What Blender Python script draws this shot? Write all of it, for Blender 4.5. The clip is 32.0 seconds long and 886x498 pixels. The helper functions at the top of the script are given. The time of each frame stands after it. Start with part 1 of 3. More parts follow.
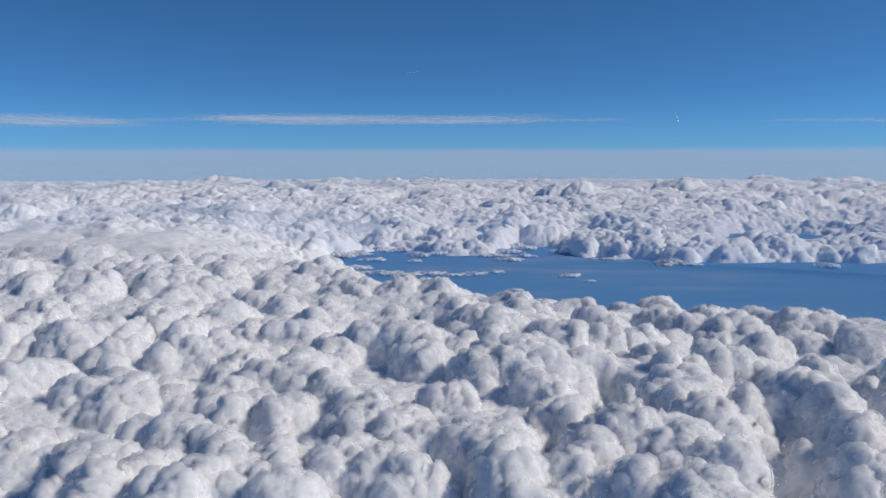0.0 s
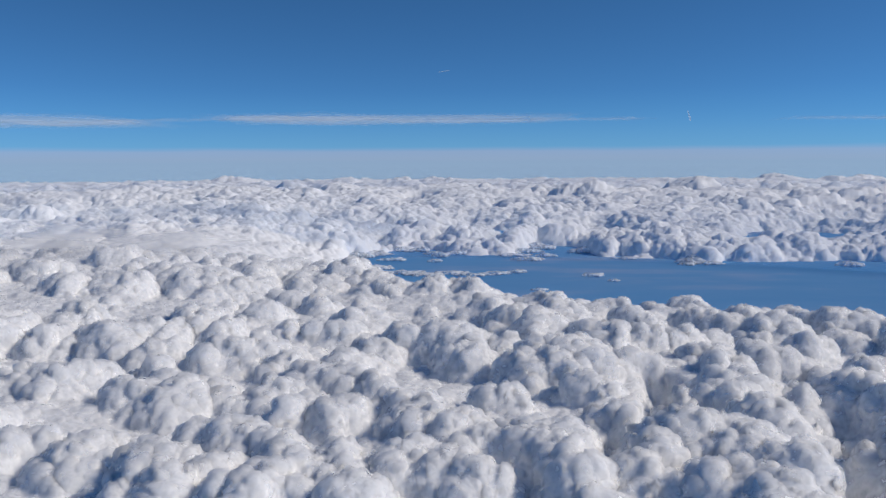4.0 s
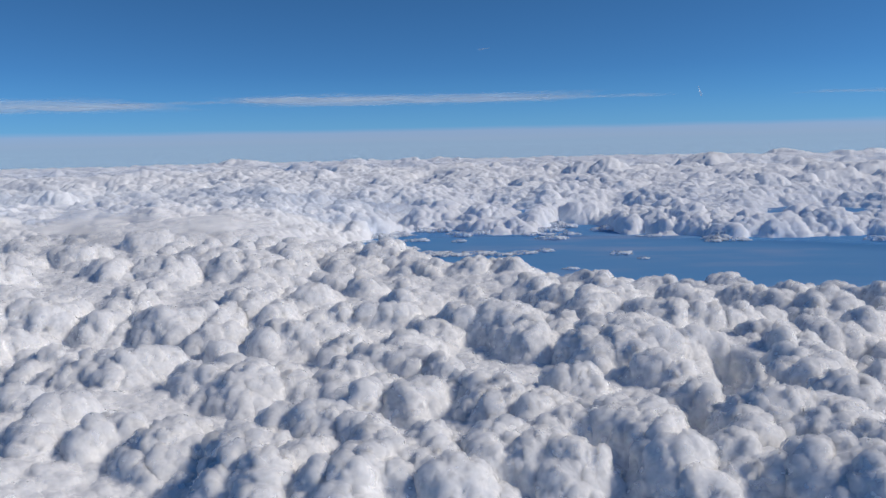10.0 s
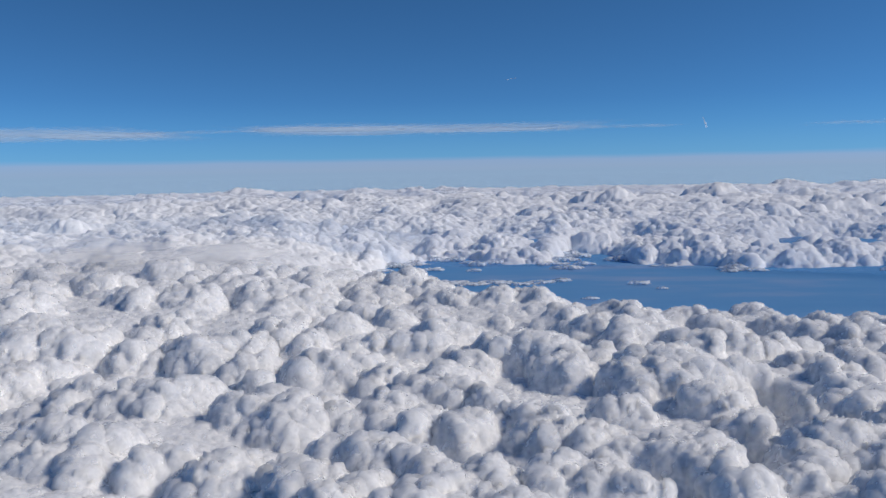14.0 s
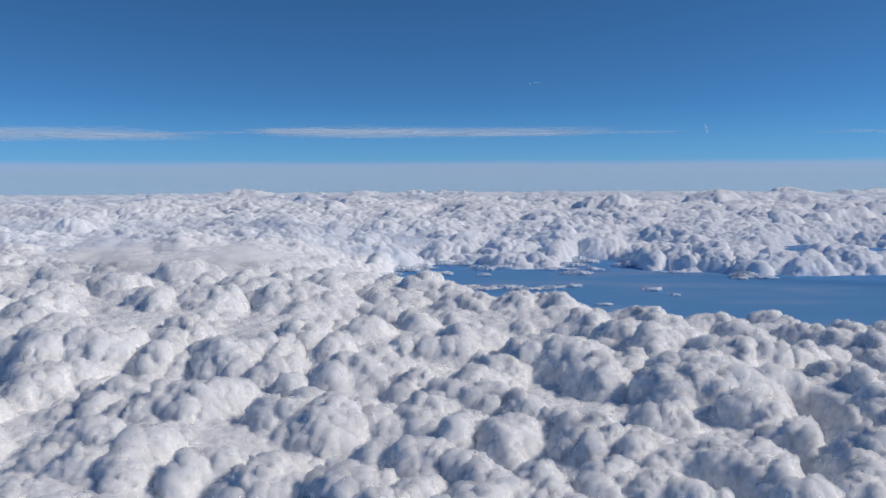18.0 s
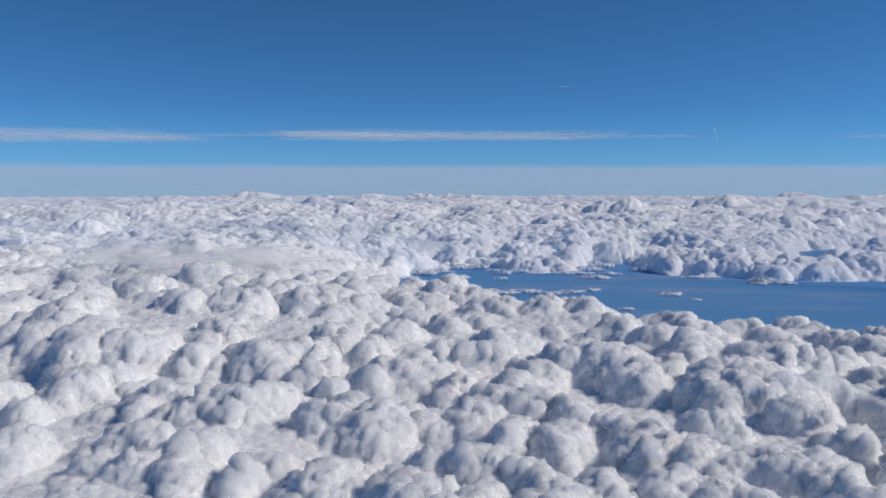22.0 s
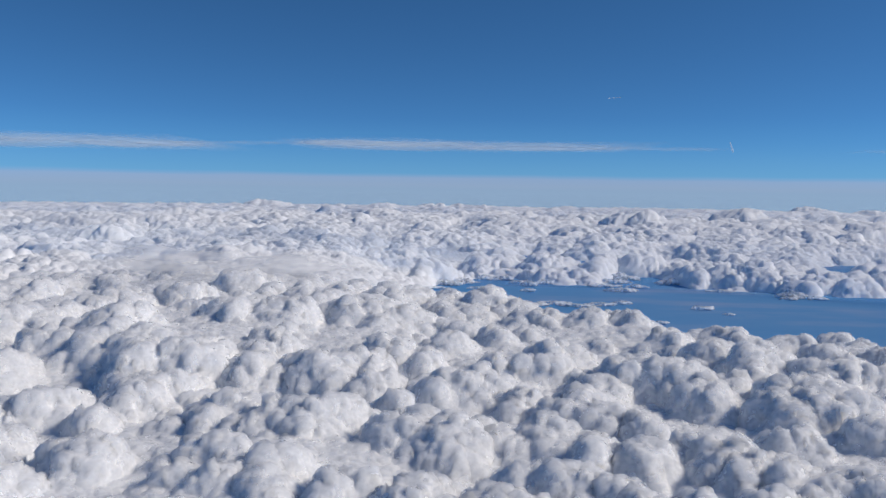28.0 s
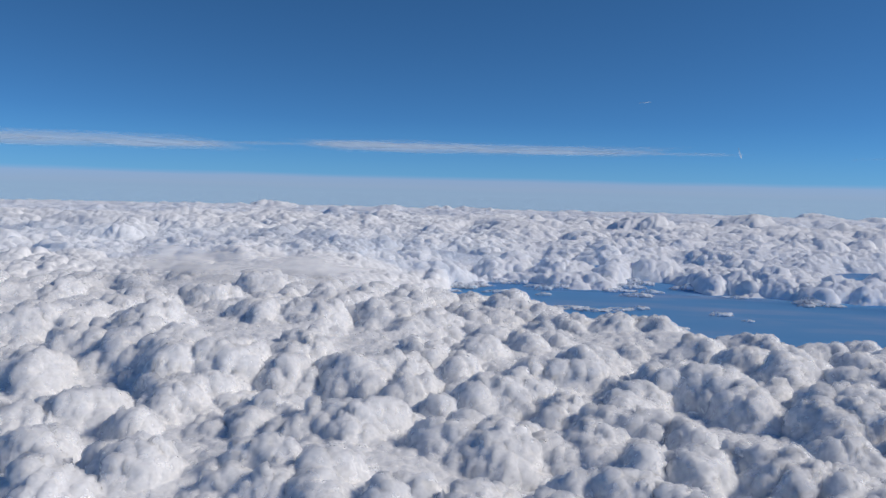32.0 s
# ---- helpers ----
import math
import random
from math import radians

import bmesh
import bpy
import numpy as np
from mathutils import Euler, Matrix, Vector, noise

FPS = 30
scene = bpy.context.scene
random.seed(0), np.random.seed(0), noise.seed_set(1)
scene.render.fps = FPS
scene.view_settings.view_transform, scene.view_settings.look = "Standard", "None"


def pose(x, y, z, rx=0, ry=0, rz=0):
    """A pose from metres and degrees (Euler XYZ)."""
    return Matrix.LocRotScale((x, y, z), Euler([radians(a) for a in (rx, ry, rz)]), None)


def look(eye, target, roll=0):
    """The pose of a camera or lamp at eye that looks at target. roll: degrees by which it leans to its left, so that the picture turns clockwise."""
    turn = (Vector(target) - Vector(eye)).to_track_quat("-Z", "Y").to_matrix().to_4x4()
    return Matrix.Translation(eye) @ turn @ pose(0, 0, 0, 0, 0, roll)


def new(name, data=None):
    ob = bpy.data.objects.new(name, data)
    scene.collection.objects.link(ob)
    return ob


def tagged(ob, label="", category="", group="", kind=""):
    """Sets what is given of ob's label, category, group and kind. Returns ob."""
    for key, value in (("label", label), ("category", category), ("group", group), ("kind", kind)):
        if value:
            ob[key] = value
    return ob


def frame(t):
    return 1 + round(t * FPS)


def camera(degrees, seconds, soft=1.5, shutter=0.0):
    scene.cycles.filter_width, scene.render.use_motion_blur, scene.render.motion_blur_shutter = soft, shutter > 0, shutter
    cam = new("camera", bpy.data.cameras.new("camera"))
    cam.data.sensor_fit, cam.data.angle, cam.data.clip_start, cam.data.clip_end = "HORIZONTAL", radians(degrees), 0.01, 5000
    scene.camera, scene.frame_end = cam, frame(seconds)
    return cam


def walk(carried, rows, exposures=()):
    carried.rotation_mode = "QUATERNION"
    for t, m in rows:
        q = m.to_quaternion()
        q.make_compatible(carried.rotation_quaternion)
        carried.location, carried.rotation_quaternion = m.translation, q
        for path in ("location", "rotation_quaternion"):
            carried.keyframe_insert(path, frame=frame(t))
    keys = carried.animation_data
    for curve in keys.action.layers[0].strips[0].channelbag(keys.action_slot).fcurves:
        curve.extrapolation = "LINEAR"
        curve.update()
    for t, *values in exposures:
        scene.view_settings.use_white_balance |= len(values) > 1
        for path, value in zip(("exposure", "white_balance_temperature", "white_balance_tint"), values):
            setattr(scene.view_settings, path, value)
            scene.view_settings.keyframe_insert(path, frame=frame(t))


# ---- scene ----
cam = camera(59.0, 32.0, soft=1.4)
# seconds, x, y, z, pitch, yaw, roll: a straight level flight, the camera held by hand
FLIGHT = [
    (0.0, -0.00, 0.00, -0.00, -6.47, 0.00, -0.07),
    (0.5, -1.70, 0.25, -0.01, -6.47, 0.03, -0.08),
    (1.0, -3.40, 0.49, -0.01, -6.48, 0.08, -0.16),
    (1.5, -5.10, 0.74, -0.02, -6.49, 0.16, -0.20),
    (2.0, -6.80, 0.99, -0.03, -6.50, 0.22, -0.21),
    (2.5, -8.50, 1.23, -0.03, -6.50, 0.30, -0.22),
    (3.0, -10.21, 1.48, -0.04, -6.50, 0.35, -0.23),
    (3.5, -11.91, 1.73, -0.05, -6.50, 0.42, -0.27),
    (5.5, -18.71, 2.71, -0.07, -6.51, 0.56, -0.26),
    (6.0, -20.41, 2.96, -0.08, -6.54, 0.52, -0.22),
    (6.5, -22.11, 3.21, -0.09, -6.60, 0.48, -0.24),
    (7.0, -23.81, 3.45, -0.09, -6.70, 0.50, -0.26),
    (7.5, -25.51, 3.70, -0.10, -6.93, 0.52, -0.29),
    (8.0, -27.22, 3.95, -0.10, -7.20, 0.58, -0.35),
    (8.5, -28.92, 4.19, -0.11, -7.45, 0.64, -0.53),
    (9.0, -30.62, 4.44, -0.12, -7.67, 0.67, -0.77),
    (9.5, -32.32, 4.68, -0.12, -7.84, 0.69, -0.95),
    (10.0, -34.02, 4.93, -0.13, -7.94, 0.74, -1.15),
    (10.5, -35.72, 5.18, -0.14, -7.95, 0.78, -1.31),
    (11.0, -37.42, 5.42, -0.14, -7.89, 0.80, -1.40),
    (11.5, -39.12, 5.67, -0.15, -7.71, 0.82, -1.38),
    (12.0, -40.82, 5.92, -0.16, -7.44, 0.81, -1.33),
    (12.5, -42.52, 6.16, -0.16, -7.10, 0.80, -1.31),
    (13.0, -44.23, 6.41, -0.17, -6.69, 0.77, -1.17),
    (13.5, -45.93, 6.66, -0.18, -6.20, 0.76, -1.08),
    (14.0, -47.63, 6.90, -0.18, -5.80, 0.75, -0.96),
    (14.5, -49.33, 7.15, -0.19, -5.54, 0.73, -0.85),
    (16.5, -56.13, 8.14, -0.22, -5.39, 0.51, -0.35),
    (17.0, -57.83, 8.38, -0.22, -5.43, 0.46, -0.30),
    (17.5, -59.53, 8.63, -0.23, -5.48, 0.42, -0.26),
    (18.0, -61.23, 8.88, -0.24, -5.53, 0.41, -0.24),
    (18.5, -62.94, 9.12, -0.24, -5.55, 0.42, -0.25),
    (19.0, -64.64, 9.37, -0.25, -5.53, 0.43, -0.17),
    (19.5, -66.34, 9.62, -0.26, -5.51, 0.45, -0.13),
    (20.0, -68.04, 9.86, -0.26, -5.45, 0.47, -0.13),
    (20.5, -69.74, 10.11, -0.27, -5.41, 0.49, -0.12),
    (21.0, -71.44, 10.36, -0.27, -5.37, 0.54, -0.03),
    (21.5, -73.14, 10.60, -0.28, -5.32, 0.58, -0.02),
    (22.0, -74.84, 10.85, -0.29, -5.28, 0.62, 0.05),
    (22.5, -76.54, 11.10, -0.29, -5.21, 0.66, 0.08),
    (23.0, -78.24, 11.34, -0.30, -5.14, 0.71, 0.12),
    (23.5, -79.95, 11.59, -0.31, -5.08, 0.75, 0.19),
    (24.0, -81.65, 11.84, -0.31, -5.00, 0.81, 0.31),
    (24.5, -83.35, 12.08, -0.32, -4.91, 0.85, 0.33),
    (25.0, -85.05, 12.33, -0.33, -4.83, 0.87, 0.42),
    (25.5, -86.75, 12.58, -0.33, -4.76, 0.89, 0.49),
    (27.5, -93.55, 13.56, -0.36, -4.57, 1.05, 0.72),
    (28.0, -95.25, 13.81, -0.37, -4.55, 1.08, 0.78),
    (28.5, -96.96, 14.05, -0.37, -4.52, 1.12, 0.84),
    (29.0, -98.66, 14.30, -0.38, -4.48, 1.11, 0.86),
    (29.5, -100.36, 14.55, -0.39, -4.46, 1.14, 0.91),
    (30.0, -102.06, 14.79, -0.39, -4.45, 1.16, 1.02),
    (30.5, -103.76, 15.04, -0.40, -4.43, 1.17, 1.13),
    (31.0, -105.46, 15.29, -0.41, -4.41, 1.18, 1.25),
    (31.5, -107.16, 15.53, -0.41, -4.39, 1.20, 1.34),
    (32.0, -108.86, 15.78, -0.42, -4.37, 1.20, 1.42),
]
walk(cam, [(t, pose(x, y, z, 90 + pitch, 0, yaw) @ pose(0, 0, 0, 0, 0, roll)) for t, x, y, z, pitch, yaw, roll in FLIGHT])

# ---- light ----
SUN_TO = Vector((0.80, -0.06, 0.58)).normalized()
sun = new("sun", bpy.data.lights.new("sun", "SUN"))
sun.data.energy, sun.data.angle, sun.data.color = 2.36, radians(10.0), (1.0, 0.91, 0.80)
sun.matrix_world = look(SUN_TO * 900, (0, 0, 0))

world = bpy.data.worlds.new("sky")
scene.world = world
world.use_nodes = True
wn, wl = world.node_tree.nodes, world.node_tree.links
sky = wn.new("ShaderNodeTexSky")
sky.sky_type, sky.sun_disc = "NISHITA", False
sky.sun_elevation, sky.sun_rotation = math.asin(SUN_TO.z), math.atan2(SUN_TO.x, SUN_TO.y)
sky.altitude, sky.air_density, sky.dust_density, sky.ozone_density = 5000, 1.0, 0.2, 2.0
coord, dip, unit = wn.new("ShaderNodeTexCoord"), wn.new("ShaderNodeVectorMath"), wn.new("ShaderNodeVectorMath")
dip.operation, unit.operation = "MULTIPLY_ADD", "NORMALIZE"
dip.inputs[1].default_value, dip.inputs[2].default_value = (1, 1, 1.28), (0, 0, 0.05)
wl.new(coord.outputs["Generated"], dip.inputs[0])
wl.new(dip.outputs[0], unit.inputs[0])
wl.new(unit.outputs[0], sky.inputs[0])
tint = wn.new("ShaderNodeMix")
tint.data_type, tint.blend_type = "RGBA", "MULTIPLY"
tint.inputs["Factor"].default_value = 1.0
tint.inputs["B"].default_value = (0.365, 0.76, 1.0, 1)
wl.new(sky.outputs[0], tint.inputs["A"])
wl.new(tint.outputs["Result"], wn["Background"].inputs[0])
wn["Background"].inputs[1].default_value = 0.103

# ---- materials ----


def material(name):
    m = bpy.data.materials.new(name)
    m.use_nodes = True
    return m, m.node_tree.nodes, m.node_tree.links, m.node_tree.nodes["Principled BSDF"]


def noise_node(nodes, links, scale, detail=6.0, rough=0.6, stretch=None):
    tex, place = nodes.new("ShaderNodeTexNoise"), nodes.new("ShaderNodeTexCoord")
    tex.inputs["Scale"].default_value, tex.inputs["Detail"].default_value, tex.inputs["Roughness"].default_value = scale, detail, rough
    out = place.outputs["Object"]
    if stretch:
        mapping = nodes.new("ShaderNodeMapping")
        mapping.inputs["Scale"].default_value = stretch
        links.new(out, mapping.inputs[0])
        out = mapping.outputs[0]
    links.new(out, tex.inputs["Vector"])
    return tex


def ramp_node(nodes, links, source, stops):
    ramp = nodes.new("ShaderNodeValToRGB")
    els = ramp.color_ramp.elements
    while len(els) < len(stops):
        els.new(0.5)
    for el, (at, col) in zip(els, stops):
        el.position, el.color = at, (*col, 1) if len(col) == 3 else col
    links.new(source, ramp.inputs[0])
    return ramp


def cloud_material(name, grain, bump):
    """Matt white water droplets."""
    m, n, l, bsdf = material(name)
    tex = noise_node(n, l, 0.07, 4)
    ramp = ramp_node(n, l, tex.outputs["Fac"], [(0.3, (0.975, 0.982, 0.992)), (0.7, (0.988, 0.99, 0.995))])
    l.new(ramp.outputs[0], bsdf.inputs["Base Color"])
    bsdf.inputs["Roughness"].default_value = 1.0
    bsdf.inputs["Specular IOR Level"].default_value = 0.0
    fine = noise_node(n, l, grain, 8, 0.62)
    b = n.new("ShaderNodeBump")
    b.inputs["Strength"].default_value, b.inputs["Distance"].default_value = 0.3, bump
    l.new(fine.outputs["Fac"], b.inputs["Height"])
    l.new(b.outputs[0], bsdf.inputs["Normal"])
    return m


NEAR_CLOUD = cloud_material("near_cloud", 0.5, 0.15)
FAR_CLOUD = cloud_material("far_cloud", 0.1, 0.5)

# land and sea far below, the air's blue haze painted into their base colour
HAZED_GROUND, n, l, bsdf = material("haze_painted_lowland")
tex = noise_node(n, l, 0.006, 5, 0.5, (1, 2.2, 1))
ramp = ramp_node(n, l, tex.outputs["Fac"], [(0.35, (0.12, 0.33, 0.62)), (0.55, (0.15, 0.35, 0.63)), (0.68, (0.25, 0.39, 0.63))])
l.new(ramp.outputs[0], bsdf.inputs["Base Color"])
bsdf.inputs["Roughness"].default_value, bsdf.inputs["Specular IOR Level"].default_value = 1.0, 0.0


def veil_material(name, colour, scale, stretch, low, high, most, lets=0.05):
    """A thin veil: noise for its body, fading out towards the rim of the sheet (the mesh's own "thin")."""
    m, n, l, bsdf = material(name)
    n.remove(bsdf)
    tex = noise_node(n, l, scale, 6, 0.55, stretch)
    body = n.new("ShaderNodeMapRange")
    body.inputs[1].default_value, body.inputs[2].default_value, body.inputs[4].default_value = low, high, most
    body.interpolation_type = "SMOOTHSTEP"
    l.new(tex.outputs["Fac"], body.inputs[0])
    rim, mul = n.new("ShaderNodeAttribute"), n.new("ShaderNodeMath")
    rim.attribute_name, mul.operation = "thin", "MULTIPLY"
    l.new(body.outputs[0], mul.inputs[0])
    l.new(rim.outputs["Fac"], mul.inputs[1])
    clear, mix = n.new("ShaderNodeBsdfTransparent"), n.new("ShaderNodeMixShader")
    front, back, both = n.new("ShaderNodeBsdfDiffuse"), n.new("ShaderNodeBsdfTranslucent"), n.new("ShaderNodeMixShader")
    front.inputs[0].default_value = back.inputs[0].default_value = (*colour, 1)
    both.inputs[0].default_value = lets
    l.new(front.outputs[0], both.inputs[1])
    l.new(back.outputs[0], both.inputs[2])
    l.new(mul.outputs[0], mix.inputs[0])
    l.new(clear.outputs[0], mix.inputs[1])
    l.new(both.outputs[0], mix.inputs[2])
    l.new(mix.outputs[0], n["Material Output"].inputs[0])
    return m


def fringe_material(name, scale, low, high, most):
    """The loose outermost droplets: patches of thin cloud that light passes through."""
    m, n, l, bsdf = material(name)
    n.remove(bsdf)
    tex = noise_node(n, l, scale, 2, 0.5)
    body = n.new("ShaderNodeMapRange")
    body.inputs[1].default_value, body.inputs[2].default_value, body.inputs[4].default_value = low, high, most
    body.interpolation_type = "SMOOTHSTEP"
    l.new(tex.outputs["Fac"], body.inputs[0])
    clear, mix = n.new("ShaderNodeBsdfTransparent"), n.new("ShaderNodeMixShader")
    front, back, both = n.new("ShaderNodeBsdfDiffuse"), n.new("ShaderNodeBsdfTranslucent"), n.new("ShaderNodeMixShader")
    front.inputs[0].default_value = back.inputs[0].default_value = (0.995, 0.996, 0.998, 1)
    both.inputs[0].default_value = 0.25
    l.new(front.outputs[0], both.inputs[1])
    l.new(back.outputs[0], both.inputs[2])
    l.new(body.outputs[0], mix.inputs[0])
    l.new(clear.outputs[0], mix.inputs[1])
    l.new(both.outputs[0], mix.inputs[2])
    l.new(mix.outputs[0], n["Material Output"].inputs[0])
    return m


FRINGE = fringe_material("cloud_fringe", 0.3, 0.0, 1.0, 0.8)
MIST = veil_material("mist", (1.0, 1.0, 1.0), 0.009, (1, 0.5, 1), 0.25, 0.75, 0.55, 0.4)
CIRRUS = veil_material("cirrus", (0.92, 0.97, 1.0), 0.004, (0.8, 0.25, 1), 0.2, 0.7, 0.7, 0.5)
FAINT = veil_material("faint_cirrus", (0.92, 0.97, 1.0), 0.004, (0.8, 0.25, 1), 0.2, 0.7, 0.2, 0.5)
# thin blue sheet colour that paints airlight onto what lies behind it
AIRLIGHT = veil_material("airlight_sheet", (0.30, 0.60, 1.0), 0.004, (1, 1, 3), 0.0, 0.6, 0.17, 0.5)
SCRAP = veil_material("torn_scrap", (0.96, 0.98, 1.0), 0.22, (1, 0.8, 1), 0.3, 0.66, 0.85)
TRAIL = fringe_material("contrail_ice", 0.5, 0.25, 0.75, 0.6)

# glowing backdrop for the distant horizon haze, its light emitted, white below and clear above
HAZE_GLOW, n, l, bsdf = material("horizon_haze_glow")
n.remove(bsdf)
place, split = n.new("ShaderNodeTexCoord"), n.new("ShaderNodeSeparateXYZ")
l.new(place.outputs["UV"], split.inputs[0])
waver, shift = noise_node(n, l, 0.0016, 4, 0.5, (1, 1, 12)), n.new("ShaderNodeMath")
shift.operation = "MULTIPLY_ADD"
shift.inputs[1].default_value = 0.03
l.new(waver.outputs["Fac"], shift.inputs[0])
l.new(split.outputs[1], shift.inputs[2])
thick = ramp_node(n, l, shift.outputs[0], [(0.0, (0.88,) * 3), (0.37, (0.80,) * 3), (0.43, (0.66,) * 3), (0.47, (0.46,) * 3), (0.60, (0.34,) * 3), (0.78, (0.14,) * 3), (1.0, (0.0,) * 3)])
# upper stops paint a teal tint over the low sky
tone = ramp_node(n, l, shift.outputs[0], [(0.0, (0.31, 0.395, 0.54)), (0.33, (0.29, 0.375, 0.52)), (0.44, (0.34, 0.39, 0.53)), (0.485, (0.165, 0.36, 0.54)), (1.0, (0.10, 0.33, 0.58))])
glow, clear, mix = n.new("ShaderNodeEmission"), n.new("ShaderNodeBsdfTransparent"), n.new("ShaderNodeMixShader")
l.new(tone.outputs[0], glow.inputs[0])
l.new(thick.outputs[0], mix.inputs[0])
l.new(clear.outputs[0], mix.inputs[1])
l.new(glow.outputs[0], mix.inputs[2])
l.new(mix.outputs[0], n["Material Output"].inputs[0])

# ---- shapes ----
EARTH = 140000.0  # the radius at which the cloud deck bends down to its horizon
JITTER = np.random.RandomState(5).rand(4096, 3).astype(np.float32)


def worley(p, seed):
    """Rounded swellings, 0 to 1: one round puff of random size about each random seed point, one to a unit cell."""
    cell = np.floor(p).astype(np.int64)
    total = np.full(p.shape[:-1], 1e-9, np.float32)
    for dx in (-1, 0, 1):
        for dy in (-1, 0, 1):
            for dz in (-1, 0, 1):
                c = cell + (dx, dy, dz)
                key = (c[..., 0] * 73856093 ^ c[..., 1] * 19349663 ^ c[..., 2] * 83492791 ^ seed * 2654435) & 0xFFFFFFF
                key = (key ^ (key >> 12)) & 4095
                off = (c - p).astype(np.float32) + JITTER[key]
                total += np.exp(-9 * (np.einsum("...i,...i->...", off, off) + 0.35 * JITTER[4095 - key, 1]))
    return np.clip(1.0 + np.log(total) / 9, 0, 1)


def soft_noise(x, y, scale, seed):
    """Smooth value noise in plan, -1 to 1."""
    x, y = np.asarray(x, float) / scale + 500, np.asarray(y, float) / scale + 500
    i, j = np.floor(x).astype(int), np.floor(y).astype(int)
    u, v = x - i, y - j
    u, v = u * u * (3 - 2 * u), v * v * (3 - 2 * v)
    at = lambda a, b: JITTER[(a * 7919 + b * 104729 + seed * 331) & 4095, 0]
    return 2 * ((at(i, j) * (1 - u) + at(i + 1, j) * u) * (1 - v) + (at(i, j + 1) * (1 - u) + at(i + 1, j + 1) * u) * v) - 1


def wander(p, seed):
    """A smooth random push in three directions, about -1 to 1."""
    i = np.floor(p).astype(np.int64)
    f = (p - i).astype(np.float32)
    f = f * f * (3 - 2 * f)
    out = 0
    for dx in (0, 1):
        for dy in (0, 1):
            for dz in (0, 1):
                key = ((i[..., 0] + dx) * 73856093 ^ (i[..., 1] + dy) * 19349663 ^ (i[..., 2] + dz) * 83492791 ^ seed * 77747) & 0xFFFFFFF
                w = np.abs(1 - dx - f[..., 0]) * np.abs(1 - dy - f[..., 1]) * np.abs(1 - dz - f[..., 2])
                out = out + w[..., None] * JITTER[(key ^ (key >> 11)) & 4095]
    return 2 * out - 1


def grid_normals(p, sign):
    n = np.cross(np.gradient(p, axis=0), np.gradient(p, axis=1)) * sign
    return n / (np.linalg.norm(n, axis=-1, keepdims=True) + 1e-9)


def blurred(p, k):
    """A grid averaged over 2k + 1 neighbours each way."""
    for axis in (0, 1):
        pad = [(k + 1, k) if d == axis else (0, 0) for d in range(3)]
        c = np.cumsum(np.pad(p, pad, mode="reflect", reflect_type="odd"), axis=axis)
        p = (np.take(c, range(2 * k + 1, c.shape[axis]), axis) - np.take(c, range(c.shape[axis] - 2 * k - 1), axis)) / (2 * k + 1)
    return p


def spacing(p):
    """The mean distance between neighbouring points of a grid."""
    return np.sqrt(np.linalg.norm(np.gradient(p, axis=0), axis=-1) * np.linalg.norm(np.gradient(p, axis=1), axis=-1))


def billow(p, octaves, sign=1.0, gain=1.0, crown=0.6):
    """Swell a grid of points into rounded billows, from the largest octave to the smallest: (size, swell, seed).
    The smaller ones ride on the crowns of the larger and die away in the hollows."""
    ride = gain
    for size, swell, seed in octaves:
        q = p / size
        puff = worley(q + 0.38 * wander(q * 1.3, seed) + 0.16 * wander(q * 3.1, seed + 1), seed)
        amount = swell * (puff - 0.4) * ride
        amount = amount * np.clip(2.2 - 2.0 * spacing(p) / size, 0, 1)
        p = p + grid_normals(p, sign) * amount[..., None]
        ride = gain * (1 - crown + crown * np.clip(puff * 1.5, 0, 1))
    return p


def sheet(name, p, mat, keep=None, uv=False, normals=None, thin=None):
    """A smooth mesh from a grid of points; keep says which of its quads stay."""
    rows, cols = p.shape[:2]
    ids = np.arange(rows * cols).reshape(rows, cols)
    quads = np.stack([ids[:-1, :-1], ids[1:, :-1], ids[1:, 1:], ids[:-1, 1:]], -1)
    quads = quads[keep] if keep is not None else quads.reshape(-1, 4)
    used = np.unique(quads)
    index = np.zeros(rows * cols, np.int64)
    index[used] = np.arange(len(used))
    quads = index[quads]
    me = bpy.data.meshes.new(name)
    me.vertices.add(len(used))
    me.vertices.foreach_set("co", p.reshape(-1, 3)[used].astype(np.float32).ravel())
    me.loops.add(quads.size)
    me.loops.foreach_set("vertex_index", quads.ravel().astype(np.int32))
    me.polygons.add(len(quads))
    me.polygons.foreach_set("loop_start", np.arange(0, quads.size, 4, dtype=np.int32))
    me.update(calc_edges=True)
    me.polygons.foreach_set("use_smooth", np.ones(len(quads), bool))
    if uv:
        flat = np.stack(np.meshgrid(np.linspace(0, 1, rows), np.linspace(0, 1, cols), indexing="ij"), -1).reshape(-1, 2)[used]
        me.uv_layers.new(name="UVMap").data.foreach_set("uv", flat[quads.ravel()].astype(np.float32).ravel())
    if thin is not None:
        me.attributes.new("thin", "FLOAT", "POINT").data.foreach_set("value", thin.ravel()[used].astype(np.float32))
    if normals is not None:
        me.normals_split_custom_set_from_vertices(normals.reshape(-1, 3)[used].astype(np.float32))
    me.materials.append(mat)
    return me


def fall(x, y):
    return (x * x + y * y) / (2 * EARTH)


